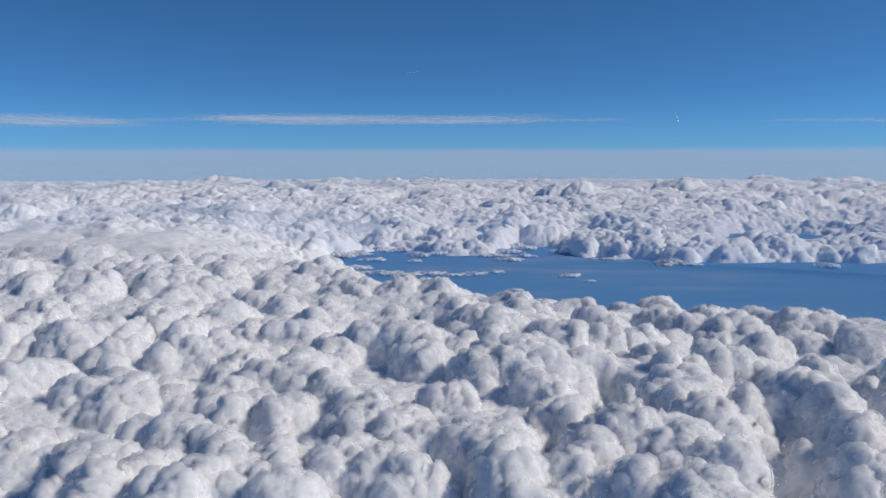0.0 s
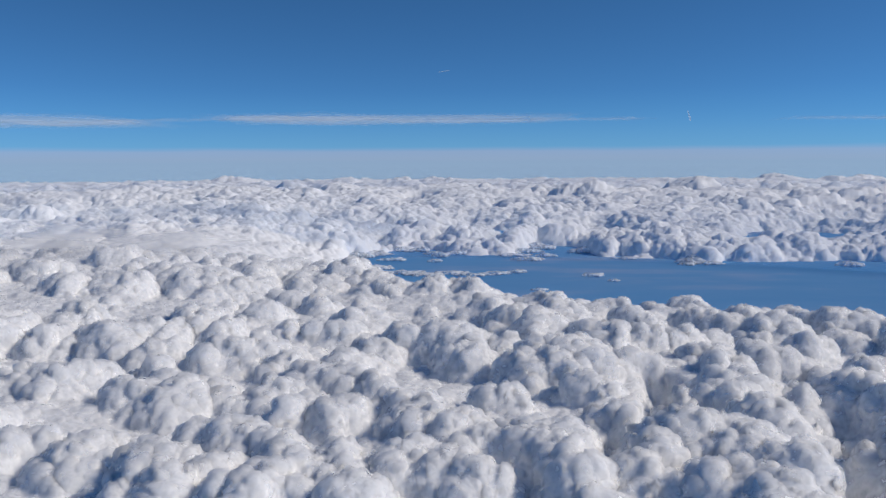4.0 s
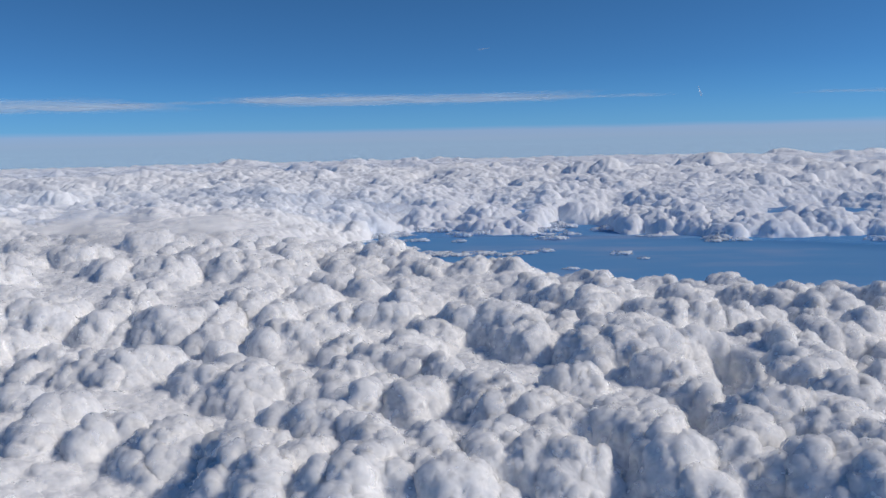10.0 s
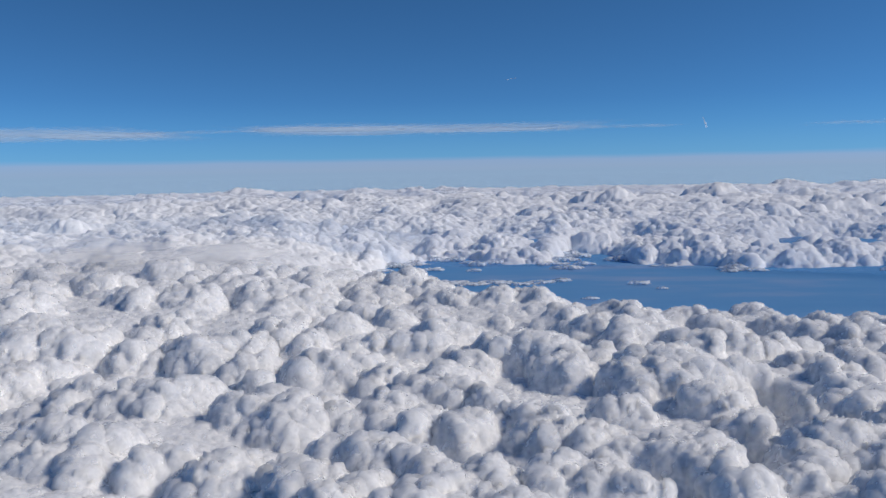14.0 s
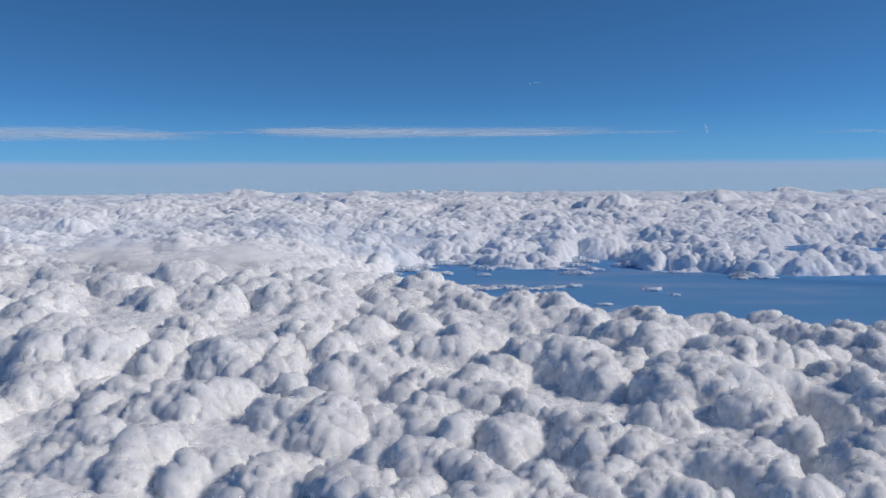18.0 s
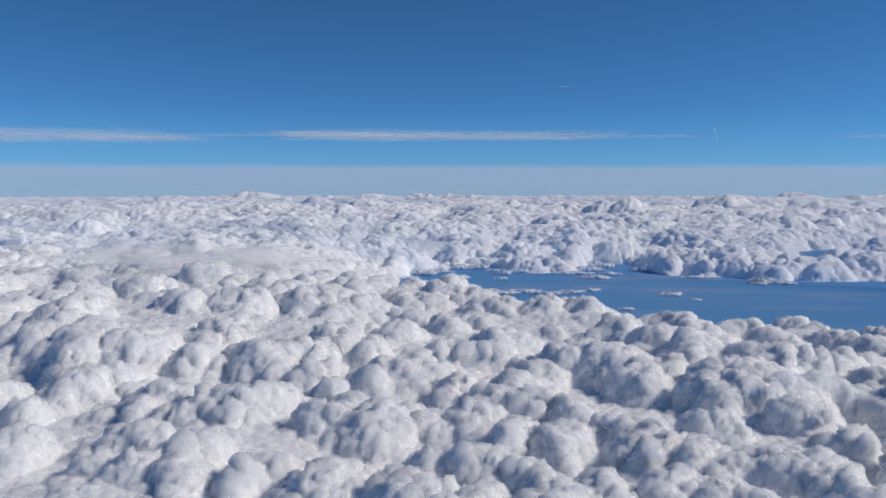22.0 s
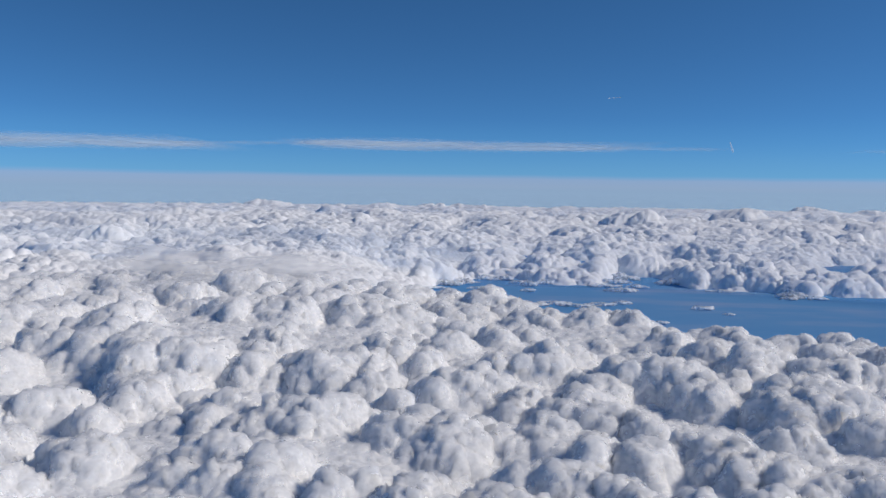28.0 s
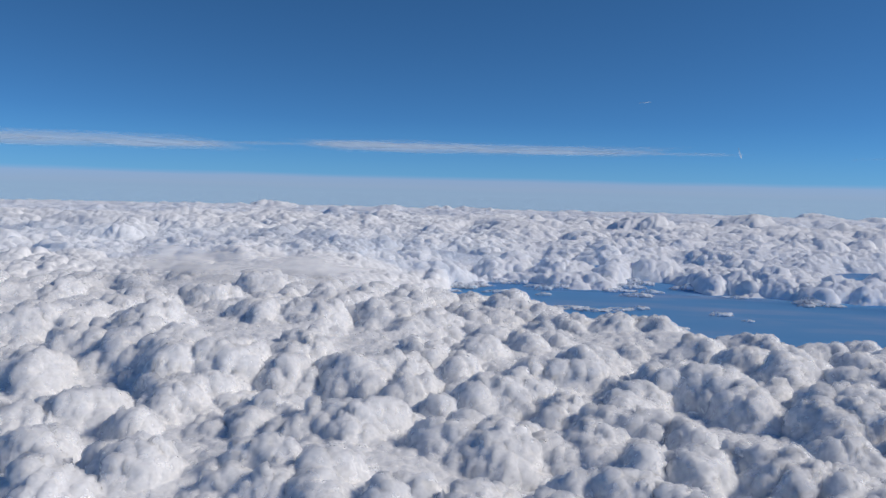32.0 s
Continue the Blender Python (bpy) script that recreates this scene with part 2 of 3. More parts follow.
# ---- the open gap in the deck, by bearing from the origin ----
GAP_BEARING = [-13, -10, -6, -2, 2, 5, 9, 11, 15.5, 20, 25, 30, 40]
GAP_NEAR = [610, 575, 515, 455, 440, 440, 490, 505, 520, 490, 455, 445, 435]
FAR_BEARING = [-13, -8.5, -5, -2, 3, 5.5, 8, 10, 13, 17, 21, 27, 40]
GAP_FAR = [620, 800, 880, 860, 795, 890, 900, 835, 820, 790, 805, 840, 860]
DIPS = ((-225, 1190, 60, 140), (0, 1010, 110, 70), (400, 960, 110, 95), (640, 1180, 110, 120), (-95, 900, 50, 50))
DIPS += tuple((out * math.sin(turn), out * math.cos(turn), wide, wide * 1.1) for turn, out, wide in (
    (random.Random(9 * k).uniform(-0.6, 0.6), 1000 * math.exp(random.Random(9 * k + 1).uniform(0, 0.95)), random.Random(9 * k + 2).uniform(45, 85)) for k in range(16)))


def ease(v):
    v = np.clip(v, 0, 1)
    return v * v * (3 - 2 * v)


def hollow(x, y):
    """How far a place lies inside an opening of the deck, in metres; below zero, in cloud."""
    bearing, away = np.degrees(np.arctan2(x, y)), np.hypot(x, y)
    inside = np.minimum(away - np.interp(bearing, GAP_BEARING, GAP_NEAR), np.interp(bearing, FAR_BEARING, GAP_FAR) - away)
    return np.where((bearing < -13) | (bearing > 75), -80, inside)


def crevice(x, y):
    """The same for the torn crevices in the near deck."""
    inside = np.full(np.shape(x), -80.0)
    for cx, cy, rx, ry in ((86, 188, 10, 17), (101, 218, 9, 20), (47, 230, 6, 13), (58, 256, 6, 15), (28, 205, 4, 10), (130, 240, 10, 16), (146, 266, 9, 15)):
        inside = np.maximum(inside, (1 - np.hypot((x - cx) / rx, (y - cy) / ry)) * min(rx, ry))
    return inside + 2.0 * soft_noise(x, y, 12, 41) + 1.2 * soft_noise(x, y, 5, 42)


def deck_top(x, y):
    """The height of the crests: a high shoulder on one side, falling to the gap, low beyond it and high again far off."""
    away = np.hypot(x, y)
    near = -69 + 9.5 * ease((-x - 85) / 70) * ease((y - 275) / 70)
    near = near - 15 * ease((y - 395) / 90) * ease((x + 10) / 70) - 4 * ease((x - 40) / 60) * ease((y - 250) / 60)
    far = np.interp(away, [600, 800, 1080, 1280, 1600, 2600, 5000], [-78, -83, -81, -72, -58, -47, -47])
    far = far + 18 * ease((-x - 130) / 130) * ease((1500 - away) / 500)
    return near + (far - near) * ease((away - 520) / 160)


# ---- single cumulus heads: x, y, radius ----
SUNNY_BANK = [
    (72, 365, 7.3), (107, 373, 7.5), (116, 365, 6.8), (128, 354, 7.1), (138, 351, 8.0), (63, 320, 8.2),
    (79, 326, 8.4), (61, 235, 8.4), (75, 247, 7.1), (72, 229, 5.9), (85, 272, 7.8), (87, 296, 7.6),
    (108, 297, 7.6), (78, 216, 5.8), (113, 292, 7.3), (131, 315, 7.0), (108, 237, 10.5), (110, 224, 8.3),
    (106, 204, 6.7), (99, 236, 6.3), (169, 362, 11.2), (179, 355, 8.3), (181, 325, 8.6), (140, 266, 8.6),
    (150, 266, 7.1), (65, 191, 7.4), (58, 195, 7.6), (71, 183, 4.9), (90, 172, 5.4), (98, 174, 5.5),
    (58, 166, 6.5), (135, 242, 6.5),
]
EDGE_BANK = [
    (-94, 398, 11.4), (-77, 491, 15.9), (-57, 469, 13.5), (-49, 442, 12.1), (-23, 440, 13.3), (-1, 440, 13.2),
    (6, 381, 8.2), (35, 388, 11.7), (67, 393, 9.0), (136, 490, 11.6), (129, 378, 7.6),
]
MIDDLE_BANK = [
    (-100, 355, 9.7), (-78, 373, 11.3), (-82, 323, 7.9), (-64, 322, 9.7), (-52, 344, 9.4), (-110, 326, 7.5), (-51, 283, 5.7),
    (-144, 409, 16.2), (-119, 398, 12.9), (-148, 308, 10.0), (-135, 316, 8.0), (-126, 299, 6.0), (-122, 334, 7.7),
    (-116, 267, 5.4), (-98, 287, 9.9), (-88, 294, 10.6), (-75, 276, 7.5), (-60, 264, 6.8), (17, 352, 9.1),
    (37, 344, 8.9), (6, 307, 6.2), (26, 327, 11.7), (48, 315, 8.1), (51, 278, 6.4), (-19, 314, 15.7),
    (-7, 289, 7.9), (-49, 260, 6.0), (29, 280, 15.0), (15, 271, 7.0), (-42, 300, 5.6),
]
FRONT_BANK = [
    (-104, 251, 5.1), (-87, 242, 3.5), (-81, 236, 3.1), (-96, 235, 10.5), (-111, 235, 6.1), (-138, 252, 10.0),
    (-148, 245, 8.0), (-142, 208, 8.3), (-67, 235, 7.8), (-59, 219, 5.7), (-54, 229, 5.9), (-38, 253, 4.4),
    (31, 244, 6.3), (3, 232, 4.0), (8, 207, 3.6), (-33, 223, 6.7), (-24, 218, 6.6), (-44, 218, 5.6),
    (-17, 208, 6.9), (-8, 203, 6.7), (16, 202, 6.4), (35, 219, 5.3),
]
NEAREST_BANK = [
    (-71, 194, 8.1), (-99, 195, 5.3), (-118, 195, 7.7), (-143, 196, 7.1), (-60, 189, 5.7), (-53, 182, 4.7),
    (-85, 179, 7.1), (-71, 175, 6.3), (0, 195, 5.0), (51, 199, 7.4), (38, 193, 4.4), (-39, 185, 6.1),
    (-34, 168, 5.6), (-22, 184, 7.1), (-14, 184, 5.3), (-11, 177, 5.8), (6, 190, 7.1), (14, 183, 5.8),
    (29, 182, 4.7), (33, 176, 4.5), (17, 173, 6.2), (-49, 178, 4.6), (-44, 169, 4.4), (44, 169, 5.8),
    (50, 160, 5.5), (-78, 164, 11.1), (-53, 164, 11.1), (-100, 184, 8.3),
]
LEFT_BANK = [
    (-246, 360, 18.2), (-273, 420, 12.1), (-247, 443, 11.2), (-204, 388, 12.6), (-176, 334, 6.7), (-178, 395, 12.8),
    (-295, 584, 16.8), (-237, 522, 15.0), (-174, 324, 6.5), (-201, 311, 13.5), (-212, 305, 12.1), (-172, 304, 8.3),
    (-166, 254, 8.2), (-163, 214, 7.4), (-157, 196, 6.0), (-264, 297, 10.0), (-276, 300, 8.0), (-241, 332, 14.0),
    (-222, 320, 11.2), (-282, 403, 10.2), (-298, 363, 11.8), (-283, 374, 9.5), (-201, 277, 12.0), (-228, 260, 10.0),
    (-209, 248, 7.6), (-220, 220, 8.4), (-156, 212, 7.6), (-363, 459, 11.7), (-337, 465, 11.9), (-195, 208, 7.9),
    (-210, 191, 6.0), (-243, 245, 6.1),
]
# heads along the far rim of the gap and towers near the horizon
FAR_BANK = [
    (-85, 810, -86, 12), (-55, 870, -84, 18), (-15, 850, -86, 16), (15, 805, -87, 13), (41, 790, -86, 14),
    (60, 805, -89, 10), (145, 815, -79, 18), (182, 795, -83, 14), (234, 765, -87, 12), (290, 780, -76, 22), (350, 800, -81, 20),
    (-745, 2700, -36, 85), (565, 1850, -40, 55), (1180, 2900, -40, 90), (1330, 2700, -42, 90), (1500, 2900, -40, 90),
    (-320, 2330, -44, 55), (264, 1590, -46, 50),
    (-156, 930, -75, 34), (-56, 930, -80, 30), (0, 905, -84, 22),
]


for _ in range(620):
    turn, out = math.radians(random.uniform(-38, 38)), 720 * math.exp(random.uniform(0.1, 1.85))
    cx, cy, radius = out * math.sin(turn), out * math.cos(turn), random.uniform(13, 32) * (0.7 + out / 4000)
    if hollow(cx, cy) < -radius * 0.5 and all(math.hypot((cx - x) / (rx + 25), (cy - y) / (ry + 25)) > 1 for x, y, rx, ry in DIPS):
        FAR_BANK.append((cx, cy, float(deck_top(cx, cy)) + random.uniform(-6, 4) * (0.6 + out / 3200), radius))
FAR_TAGS = [("cumulus_cloud", "white cumulus head on the far rim of the gap", "far heads by the gap")] * 11
FAR_TAGS += [("towering_cloud", "white cumulus tower standing above the far cloud field", "towers on the horizon")] * 7
FAR_TAGS += [("cumulus_cloud", "loose white cumulus island at the rim of the gap", "islands in the gap")] * 3
FAR_TAGS += [("cumulus_cloud", "small white cumulus head in the far cloud field", "heads in the far field") if math.hypot(c[0], c[1]) < 1700 else None for c in FAR_BANK[21:]]


def deck(bearings, radii, octaves, heads=(), smooth=4, soften=0.5, fluff=0.0):
    """The cloud deck over a fan of bearings, seen from a point under the middle of the flight: its points, which quads are
    cloud, the head that each quad belongs to (-1: none), the puff within it and its normals."""
    close = radii[0] < 500
    b, r = np.meshgrid(np.radians(bearings), radii, indexing="ij")
    x, y = -55 + r * np.sin(b), -60 + r * np.cos(b)
    away = np.hypot(x, y)
    inside = hollow(x, y) + 9 * soft_noise(x, y, 45, 8) + 5 * soft_noise(x, y, 18, 3) + 2.5 * soft_noise(x, y, 8, 4)
    inside = inside + np.clip(away - 560, 0, 300) / 300 * (38 * soft_noise(x, y, 100, 21) + 16 * soft_noise(x, y, 40, 22) - 2)
    rim = 15 + 40 * np.clip((away - 560) / 60, 0, 1)
    z = deck_top(x, y) - 8.5 + 4 * soft_noise(x, y, 70, 1) + 2.5 * soft_noise(x, y, 28, 2)
    z = z + ease((away - 650) / 200) * (3 + 9 * soft_noise(x, y * 1.8, 115, 51)) + ease((away - 900) / 1600) * 7 * soft_noise(x, y, 260, 7)
    for cx, cy, rx, ry in DIPS:
        z = z - 30 * np.clip(1.2 - np.hypot((x - cx) / rx, (y - cy) / ry), 0, 1)
    base = z.copy()
    owner, cell = np.full(x.shape, -1), np.zeros(x.shape, int)
    wx, wy = x + 6.5 * soft_noise(x, y, 17, 31) + 3.0 * soft_noise(x, y, 7, 32), y + 6.5 * soft_noise(x, y, 17, 33) + 3.0 * soft_noise(x, y, 6, 34)
    if not close:
        wx, wy = x + 13 * soft_noise(x, y, 45, 31) + 6 * soft_noise(x, y, 18, 32), y + 13 * soft_noise(x, y, 45, 33) + 6 * soft_noise(x, y, 18, 34)
    rnd = random.Random(77)
    swells = []
    for _ in range(1000 if close else 0):
        cx, cy = rnd.uniform(-430, 340), rnd.uniform(130, 660)
        radius = rnd.uniform(3, 8) + 5 * min(1, max(0, cy - 300) / 150)
        swells.append((cx, cy, float(deck_top(cx, cy)) - rnd.uniform(3, 11) + 2 * min(1, max(0, cy - 300) / 150), radius, -1))
    for k, (cx, cy, top, radius) in enumerate(heads):
        swells.append((cx, cy, top, radius * 1.15, k))
        for _ in range(16):
            turn, out, small = rnd.uniform(0, 6.28), radius * rnd.uniform(0.25, 1.2), radius * rnd.uniform(0.25, 0.5)
            swells.append((cx + out * math.cos(turn), cy + out * math.sin(turn), top - 0.45 * out * out / radius + rnd.uniform(0.0, 0.28) * radius, small, k))
    melt = 0.9
    for j, (cx, cy, top, radius, k) in enumerate(swells):
        reach = radius * 2.2
        near = (np.abs(x - cx) < reach) & (np.abs(y - cy) < reach)
        q = np.hypot((wx[near] - cx) * (1 if close else 0.75), wy[near] - cy) / radius
        dome = top - radius * (0.55 if close else 0.42) * np.where(q < 1, q * q, 2 * q - 1)
        over = dome > z[near]
        z[near] = np.maximum(z[near], dome) + melt * np.exp(-np.abs(z[near] - dome) / melt) * 0.69
        owner[near] = np.where(over, k, owner[near])
        cell[near] = np.where(over, j, cell[near])
    relief = 0.6 + 0.4 * ease((z - base) / 6) if close else 1.0
    for cx, cy, top, radius in heads if close else ():
        near = (np.abs(x - cx) < radius * 3) & (np.abs(y - cy) < radius * 3)
        inside[near] = np.minimum(inside[near], np.hypot(x[near] - cx, y[near] - cy) - radius * 0.95)
    z = z - 2.0 * np.clip(crevice(x, y) + 3, 0, 8)
    z = z - np.clip(inside + rim, 0, rim) ** 2 / rim * np.where(rim > 20, 0.5, 1.5) - fall(x, y)
    if not close:
        z = z - 26 * np.clip((690 - r) / 50, 0, 1)
    calm = np.clip(1.5 - 1.5 * np.hypot((x + 240) / 190, (y - 640) / 190), 0, 1)  # under the mist the tops are smooth
    p = billow(np.stack([x, y, z], -1), octaves, 1.0, np.clip(-inside / 14, 0.75, 1) * (1 - 0.5 * calm) * relief)
    for size, swell in ((3.2, 0.5), (1.5, 0.28), (0.8, 0.12)) if fluff else ():
        rise = fluff * swell * (wander(p / size + 0.5 * wander(p / size * 0.7, 8), 3)[..., :1] + 0.1)
        p = p + grid_normals(p, 1.0) * rise * np.clip(2.2 - 2.0 * spacing(p) / size, 0, 1)[..., None]
    for _ in range(2):  # ease out what has folded over itself
        folded = (grid_normals(p, 1.0) * grid_normals(blurred(p, 4), 1.0)).sum(-1, keepdims=True) < 0.05
        folded = np.clip(blurred(folded.astype(float), 1) * 6, 0, 1)
        p = p * (1 - folded) + blurred(p, 3) * folded
    own = grid_normals(p, 1.0)
    normals = own * (1 - soften) + grid_normals(blurred(p, smooth), 1.0) * soften * 0.5
    normals = normals + grid_normals(blurred(p, smooth * 4), 1.0) * soften * 0.5
    normals = normals + (0, 0, 0.15)  # light that wanders inside the cloud comes out towards the sky
    normals = normals / np.linalg.norm(normals, axis=-1, keepdims=True)
    normals = normals + own * np.clip(0.5 - (own * normals).sum(-1, keepdims=True), 0, 2)
    normals = normals / np.linalg.norm(normals, axis=-1, keepdims=True)
    return p, ((inside < 3) & (p[..., 2] > -103 - fall(x, y)) | (away < 520))[:-1, :-1], owner[:-1, :-1], cell[:-1, :-1], normals


def summit(area, high):
    """The connected piece of an area that holds its highest quad."""
    grown = np.zeros_like(area)
    grown.flat[np.where(area, high, -1e9).argmax()] = area.any()
    count = 0
    while grown.sum() > count:
        count = grown.sum()
        for _ in range(6):
            wider = grown.copy()
            wider[1:] |= grown[:-1]
            wider[:-1] |= grown[1:]
            wider[:, 1:] |= grown[:, :-1]
            wider[:, :-1] |= grown[:, 1:]
            grown = wider & area
    return grown


def lay(made, rest, words, heads, mat):
    """Cut a deck into its single heads, each an object with its billows as parts, and the rest of the bank."""
    p, keep, owner, cell, normals = made
    left = keep & (owner < 0)
    for k, words_of in enumerate(heads):
        mine = keep & (owner == k)
        name, label, kin = words_of or ("", "", "")
        if not name or mine.sum() < 30:
            left |= mine
            continue
        rows, cols = np.where(mine)
        r0, r1, c0, c1 = rows.min(), rows.max() + 2, cols.min(), cols.max() + 2
        box, boxq = (slice(r0, r1), slice(c0, c1)), (slice(r0, r1 - 1), slice(c0, c1 - 1))
        whole, high = mine[boxq], p[box][:-1, :-1, 2]
        grown = summit(whole, high)
        left[boxq] |= whole & ~grown
        mine = np.zeros_like(mine)
        mine[boxq] = grown
        if grown.sum() < 30:
            left |= mine
            continue
        pivot = np.array(p[box][mine[boxq].nonzero()].mean(0))
        thing = tagged(new(name), label, "cloud", kin)
        thing.location = pivot
        ids, counts = np.unique(cell[boxq][grown], return_counts=True)
        ranked = sorted(zip(counts, ids), reverse=True)
        ids = [c for n, c in ranked if n > 0.06 * grown.sum()][1:5] or [c for n, c in ranked[1:2] if n > 12]
        body = grown.copy()
        for c in ids:
            puff = summit(grown & (cell[boxq] == c), high)
            if puff.sum() < 12:
                continue
            body &= ~puff
            new("billow", sheet("billow", p[box] - pivot, mat, puff, normals=normals[box])).parent = thing
        whole = body
        body = summit(whole, high)
        left[boxq] |= whole & ~body
        new("body", sheet("body", p[box] - pivot, mat, body, normals=normals[box])).parent = thing
    tagged(new(rest, sheet(rest, p, mat, left, normals=normals)), words, "cloud bank", kind="stuff")


def fringe(made, height, words, mat, size=4.0):
    """A thin loose layer that hangs just over a deck and softens its outlines."""
    p, keep, _, _, normals = made
    q = p + grid_normals(blurred(p, 1), 1.0) * height * (1 + 0.35 * wander(p / size, 61)[..., :1])
    tagged(new("cloud_fringe", sheet("cloud_fringe", q, mat, keep, normals=normals)), words, "cloud", kind="stuff")


HEADS, TAGS = [], []
for bank, words, kin in (
    (SUNNY_BANK, "heaped white cumulus with a sunlit flank beside the open gap", "heaped clouds by the gap"),
    (EDGE_BANK, "white cumulus head along the rim of the blue gap", "heads along the gap's rim"),
    (MIDDLE_BANK, "soft white cumulus head in the middle of the deck", "heads in the deck"),
    (FRONT_BANK, "large rounded white cumulus billow below the flight", "billows below the flight"),
    (NEAREST_BANK, "low rounded white cumulus billow close below the flight", "billows close below the flight"),
    (LEFT_BANK, "tall bright cumulus heap rising from the deck", "tall heaps in the deck"),
):
    HEADS += [(x, y, float(deck_top(x, y)) + 0.3 * (min(radius, 17) - 9) + 2.5 * float(soft_noise(x, y, 50, 91)), radius) for x, y, radius in bank]
    TAGS += [("cumulus_cloud", words, kin)] * len(bank)
near_deck = deck(np.arange(-38.5, 38.51, 0.098), 205 * np.exp(np.arange(0, 1.24, 0.002)),
                 [(12.0, 3.0, 11), (5.7, 3.3, 12), (2.8, 1.8, 13), (1.4, 0.8, 14)], HEADS, 2, 0.55, 1.1)
lay(near_deck, "near_cloud_bank", "billowing white cumulus deck just below the flight", TAGS, NEAR_CLOUD)
fringe(near_deck, 0.55, "loose white vapour fraying from the cloud tops", FRINGE)
far_deck = deck(np.arange(-38, 38.01, 0.09), 640 * np.exp(np.concatenate([np.arange(0, 0.86, 0.0023), np.arange(0.86, 2.04, 0.005)])),
         [(40, 9, 15), (15, 6.8, 16), (7.5, 5.2, 17), (3.8, 3.0, 18)], FAR_BANK, 1, 0.35, 1.6)
lay(far_deck, "far_cloud_bank", "low white cumulus field reaching to the horizon", FAR_TAGS, FAR_CLOUD)
lay(deck(np.arange(39, 321.01, 1.0), 30 * np.exp(np.arange(0, 5.09, 0.02)), [(78, 30, 15), (36, 16, 16)]),
    "surrounding_cloud_bank", "white cloud deck all round the flight", [], FAR_CLOUD)

# ground far below, with the haze over it painted into its blue
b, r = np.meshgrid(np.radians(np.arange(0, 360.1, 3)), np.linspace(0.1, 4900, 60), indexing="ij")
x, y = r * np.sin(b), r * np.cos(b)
tagged(new("ground", sheet("ground", np.stack([x, y, -97 - fall(x, y)], -1), HAZED_GROUND)), "lowland and sea far below, painted in the blue of the haze", "ground", kind="structure")

# upright blue sheets added as airlight, ringed in front of the far clouds
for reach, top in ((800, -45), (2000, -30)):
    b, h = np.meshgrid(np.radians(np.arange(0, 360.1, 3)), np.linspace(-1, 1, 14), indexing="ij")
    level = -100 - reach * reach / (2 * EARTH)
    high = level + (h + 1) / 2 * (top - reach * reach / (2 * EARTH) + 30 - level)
    haze = new("airlight_ring", sheet("airlight_ring", np.stack([-55 + reach * np.sin(b), reach * np.cos(b), high], -1), AIRLIGHT, thin=np.clip(1 - h, 0, 1) ** 0.8))
    tagged(haze, "upright blue sheet painting air haze over the far clouds", "haze", kind="structure")

# glowing haze backdrop round the horizon
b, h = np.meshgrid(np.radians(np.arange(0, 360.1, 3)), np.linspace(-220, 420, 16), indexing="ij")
tagged(new("backdrop", sheet("backdrop", np.stack([4850 * np.sin(b), 4850 * np.cos(b), h], -1), HAZE_GLOW, uv=True)), "glowing backdrop painted as pale blue-grey haze along the horizon", "haze", kind="structure")

# ---- thin veils, high ice cloud and trails ----


def veil(name, cx, cy, cz, half_x, half_y, mat, turn=0.0, relief=1.5, square=False):
    a, b = np.meshgrid(np.linspace(-1, 1, 60), np.linspace(-1, 1, 40), indexing="ij")
    x, y = a * half_x, b * half_y
    z = relief * soft_noise(x + cx, y + cy, half_y * 0.5, 9)
    rim = np.clip((1 - np.abs(a) ** 3) * 1.3, 0, 1) * (1 - b * b) ** 1.5 if square else np.clip(1.4 - np.hypot(a, b) * 1.4, 0, 1)
    ob = new(name, sheet(name, np.stack([x, y, z], -1), mat, thin=rim))
    ob.matrix_world = pose(cx, cy, cz, 0, 0, turn)
    return ob


mist = tagged(new("mist_veil"), "thin white mist drifting over the cloud tops", "mist")
for cx, cy, cz, half_x, half_y in ((-215, 640, 4, 140, 130), (-330, 690, 5, 120, 160), (-290, 550, 4, 110, 70)):
    veil("wisp", cx, cy, float(deck_top(cx, cy)) + cz, half_x, half_y, MIST, random.uniform(-25, 25), 1.0).parent = mist
for cx, cy, half_x, half_y, ice in ((-615, 1040, 220, 230, CIRRUS), (-85, 1040, 235, 175, CIRRUS), (-360, 1010, 110, 40, FAINT), (150, 1040, 110, 60, FAINT), (560, 1040, 150, 70, FAINT)):
    streak = tagged(new("cirrus_streak"), "long thin white cirrus streak above the horizon", "cirrus cloud", "cirrus streaks")
    for along, deep, share in ((0.0, 0.0, 1.0), (-0.45, -0.3, 0.5), (0.4, 0.25, 0.5)):
        veil("strand", cx + along * half_x, cy + deep * half_y, 52 + 2 * deep, half_x * share, half_y * share, ice, 0, 1.5, True).parent = streak


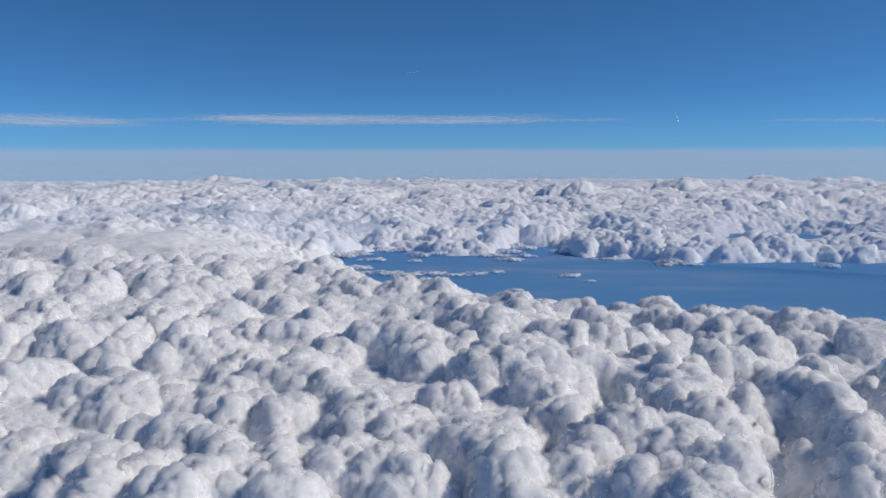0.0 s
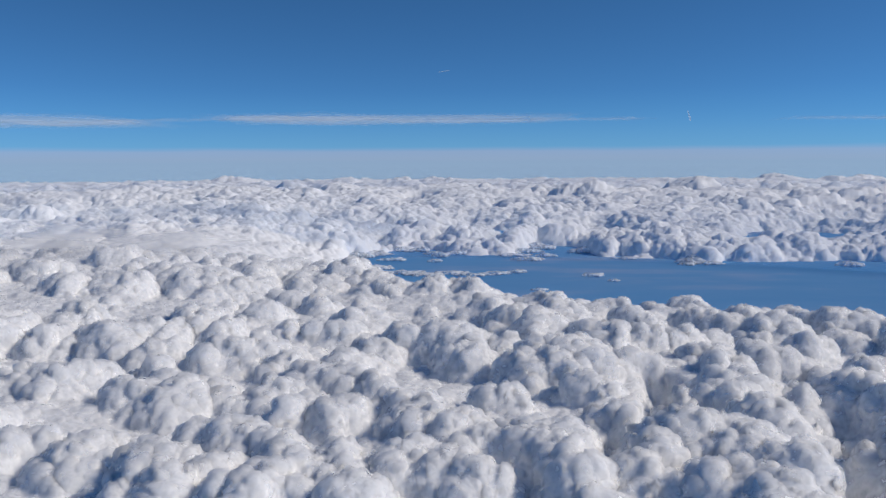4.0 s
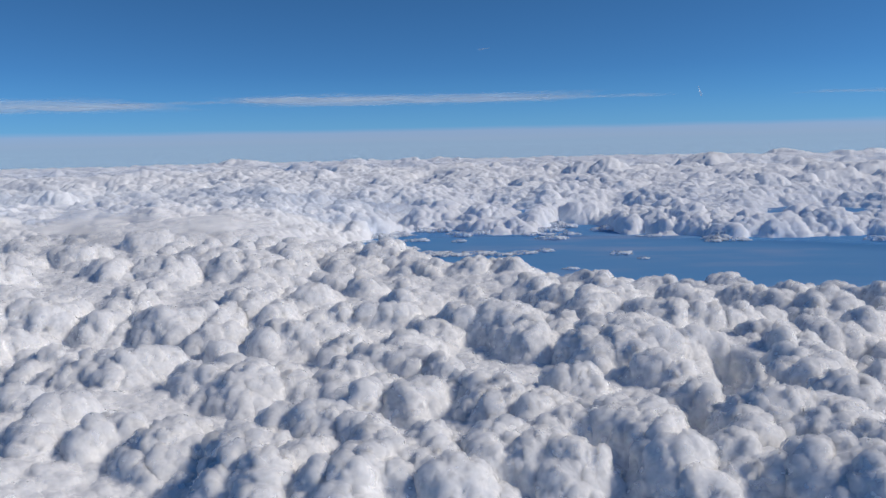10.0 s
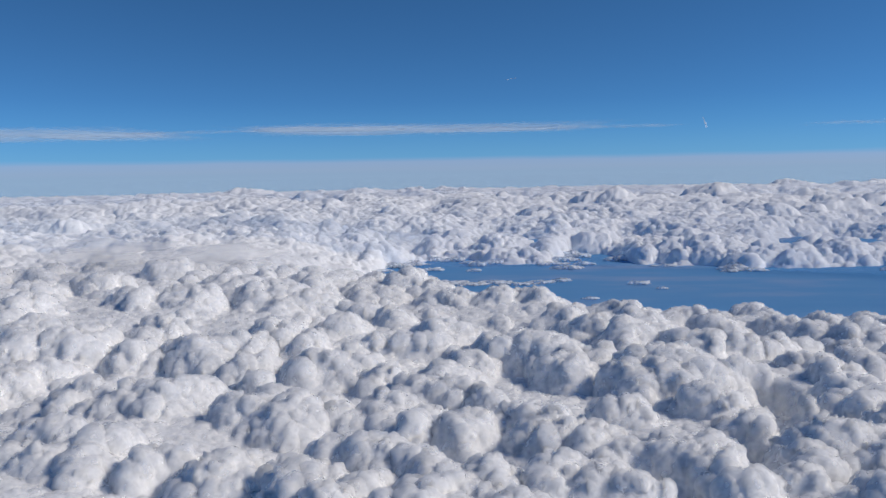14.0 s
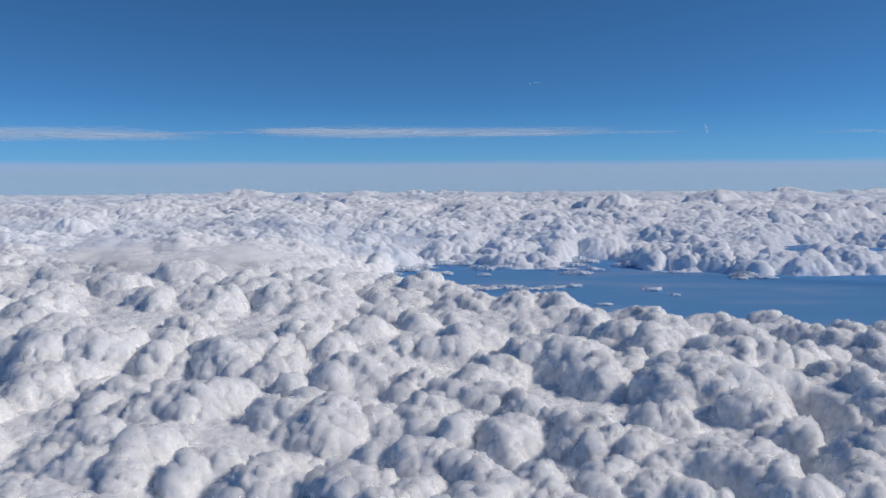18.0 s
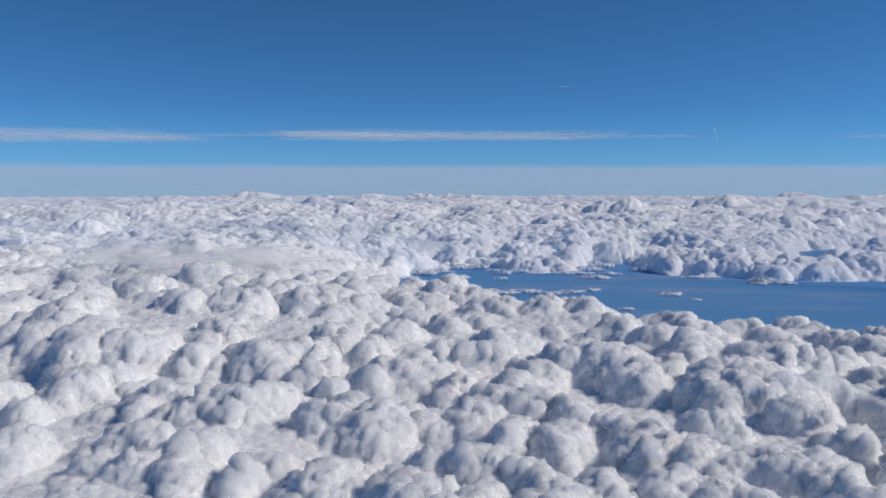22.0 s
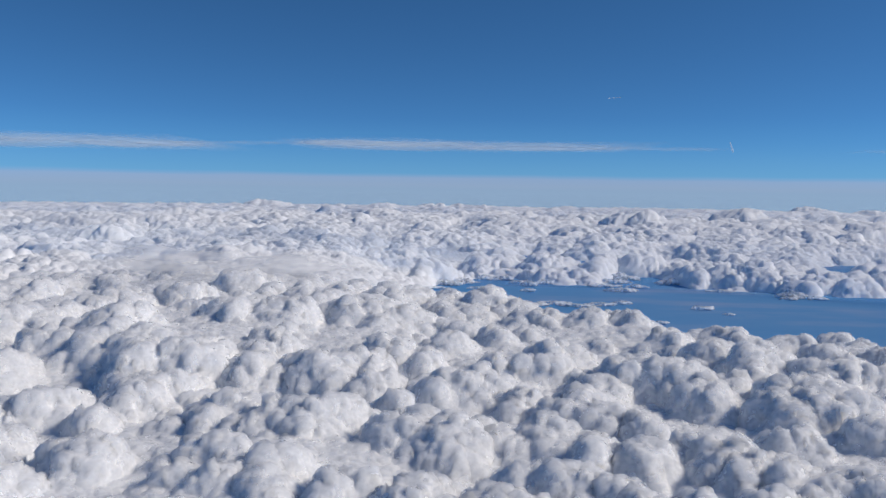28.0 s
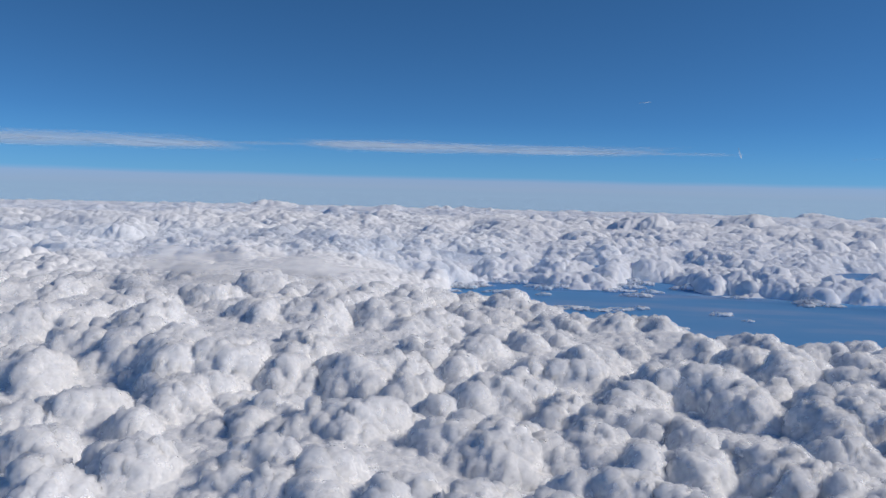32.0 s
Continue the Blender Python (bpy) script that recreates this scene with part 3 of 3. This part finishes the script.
def scrap(cx, cy, half_x, half_y, tall, seed):
    """A torn scrap of low cloud: a flat lumpy pillow with a ragged rim, thinning out towards its ends."""
    a, t = np.meshgrid(np.linspace(0, 2 * math.pi, 49), np.linspace(0.02, 0.98, 15) * math.pi, indexing="ij")
    p = np.stack([np.cos(a) * np.sin(t), np.sin(a) * np.sin(t), np.cos(t)], -1)
    away = p * (half_x, half_y, tall) + (cx, cy, 0)
    ragged = 1 + 0.45 * wander(away / (half_x * 0.35), seed)[..., :1] + 0.3 * wander(away / (half_x * 0.14), seed + 1)[..., :1]
    ragged[-1] = ragged[0]
    p = p * (half_x, half_y, tall) * ragged
    p[..., 2] = np.maximum(p[..., 2], -0.25 * tall)
    thin = np.clip(np.sin(t) ** 0.5 * 0.15 + 0.85 * np.clip(np.cos(t) + 0.75, 0, 1), 0, 1)
    ob = new("cloud_scrap", sheet("cloud_scrap", p, SCRAP, thin=thin))
    ob.location = (cx, cy, -96.6 - fall(cx, cy) + 0.3 * tall)
    return tagged(ob, "small torn scrap of low white cloud in the blue gap", "cloud", "scraps in the gap")


for k, (cx, cy, half_x, tall) in enumerate((
    (-127, 768, 16, 2.4), (-108, 813, 20, 3.0), (-83, 713, 18, 1.8), (-54, 680, 20, 1.4), (-35, 668, 17, 1.4), (-12, 676, 15, 1.3), (8, 664, 14, 1.3), (28, 671, 13, 1.5),
    (46, 680, 7, 2.2), (-23, 800, 9, 4.0), (-28, 756, 7, 2.0), (64, 767, 14, 2.6), (83, 798, 11, 2.6), (107, 656, 9, 2.0), (120, 629, 5, 1.2),
    (54, 584, 6, 1.2), (230, 734, 12, 2.0), (207, 728, 9, 1.6), (163, 778, 12, 1.6), (-71, 770, 12, 2.0), (-107, 732, 13, 1.6),
)):
    scrap(cx, cy, half_x, half_x * 0.55, tall, 101 + k)
rnd = random.Random(12)
for k in range(22):  # along the far rim of the gap
    turn = rnd.uniform(-8, 27)
    out, half_x = float(np.interp(turn, FAR_BEARING, GAP_FAR)) - rnd.uniform(2, 40), rnd.uniform(6, 17)
    scrap(out * math.sin(math.radians(turn)), out * math.cos(math.radians(turn)), half_x, half_x * 0.7, rnd.uniform(1.5, 4.5), 151 + k)


def contrail(start, end, thick, words):
    start, end = Vector(start), Vector(end)
    along = end - start
    side = along.orthogonal().normalized()
    up = along.normalized().cross(side)
    t, a = np.meshgrid(np.linspace(0, 1, 24), np.linspace(0, 2 * math.pi, 13), indexing="ij")
    w = thick * (0.6 + 0.4 * t) * np.sqrt(np.clip(1 - (2 * t - 1) ** 6, 0, 1)) * (1 + 0.3 * np.sin(9 * t + 2))
    p = np.array(start) + t[..., None] * np.array(along) + w[..., None] * (np.cos(a)[..., None] * np.array(side) + np.sin(a)[..., None] * np.array(up))
    return tagged(new("contrail", sheet("contrail", p - np.array(start), TRAIL)), words, "contrail"), start


for start, end, thick in (((-13, 421, 46.5), (-19, 424, 46), 0.2), ((617, 2105, 127), (625, 2100, 98), 2.2)):
    ob, at = contrail(start, end, thick, "short white vapour trail high above the clouds")
    ob.location = at
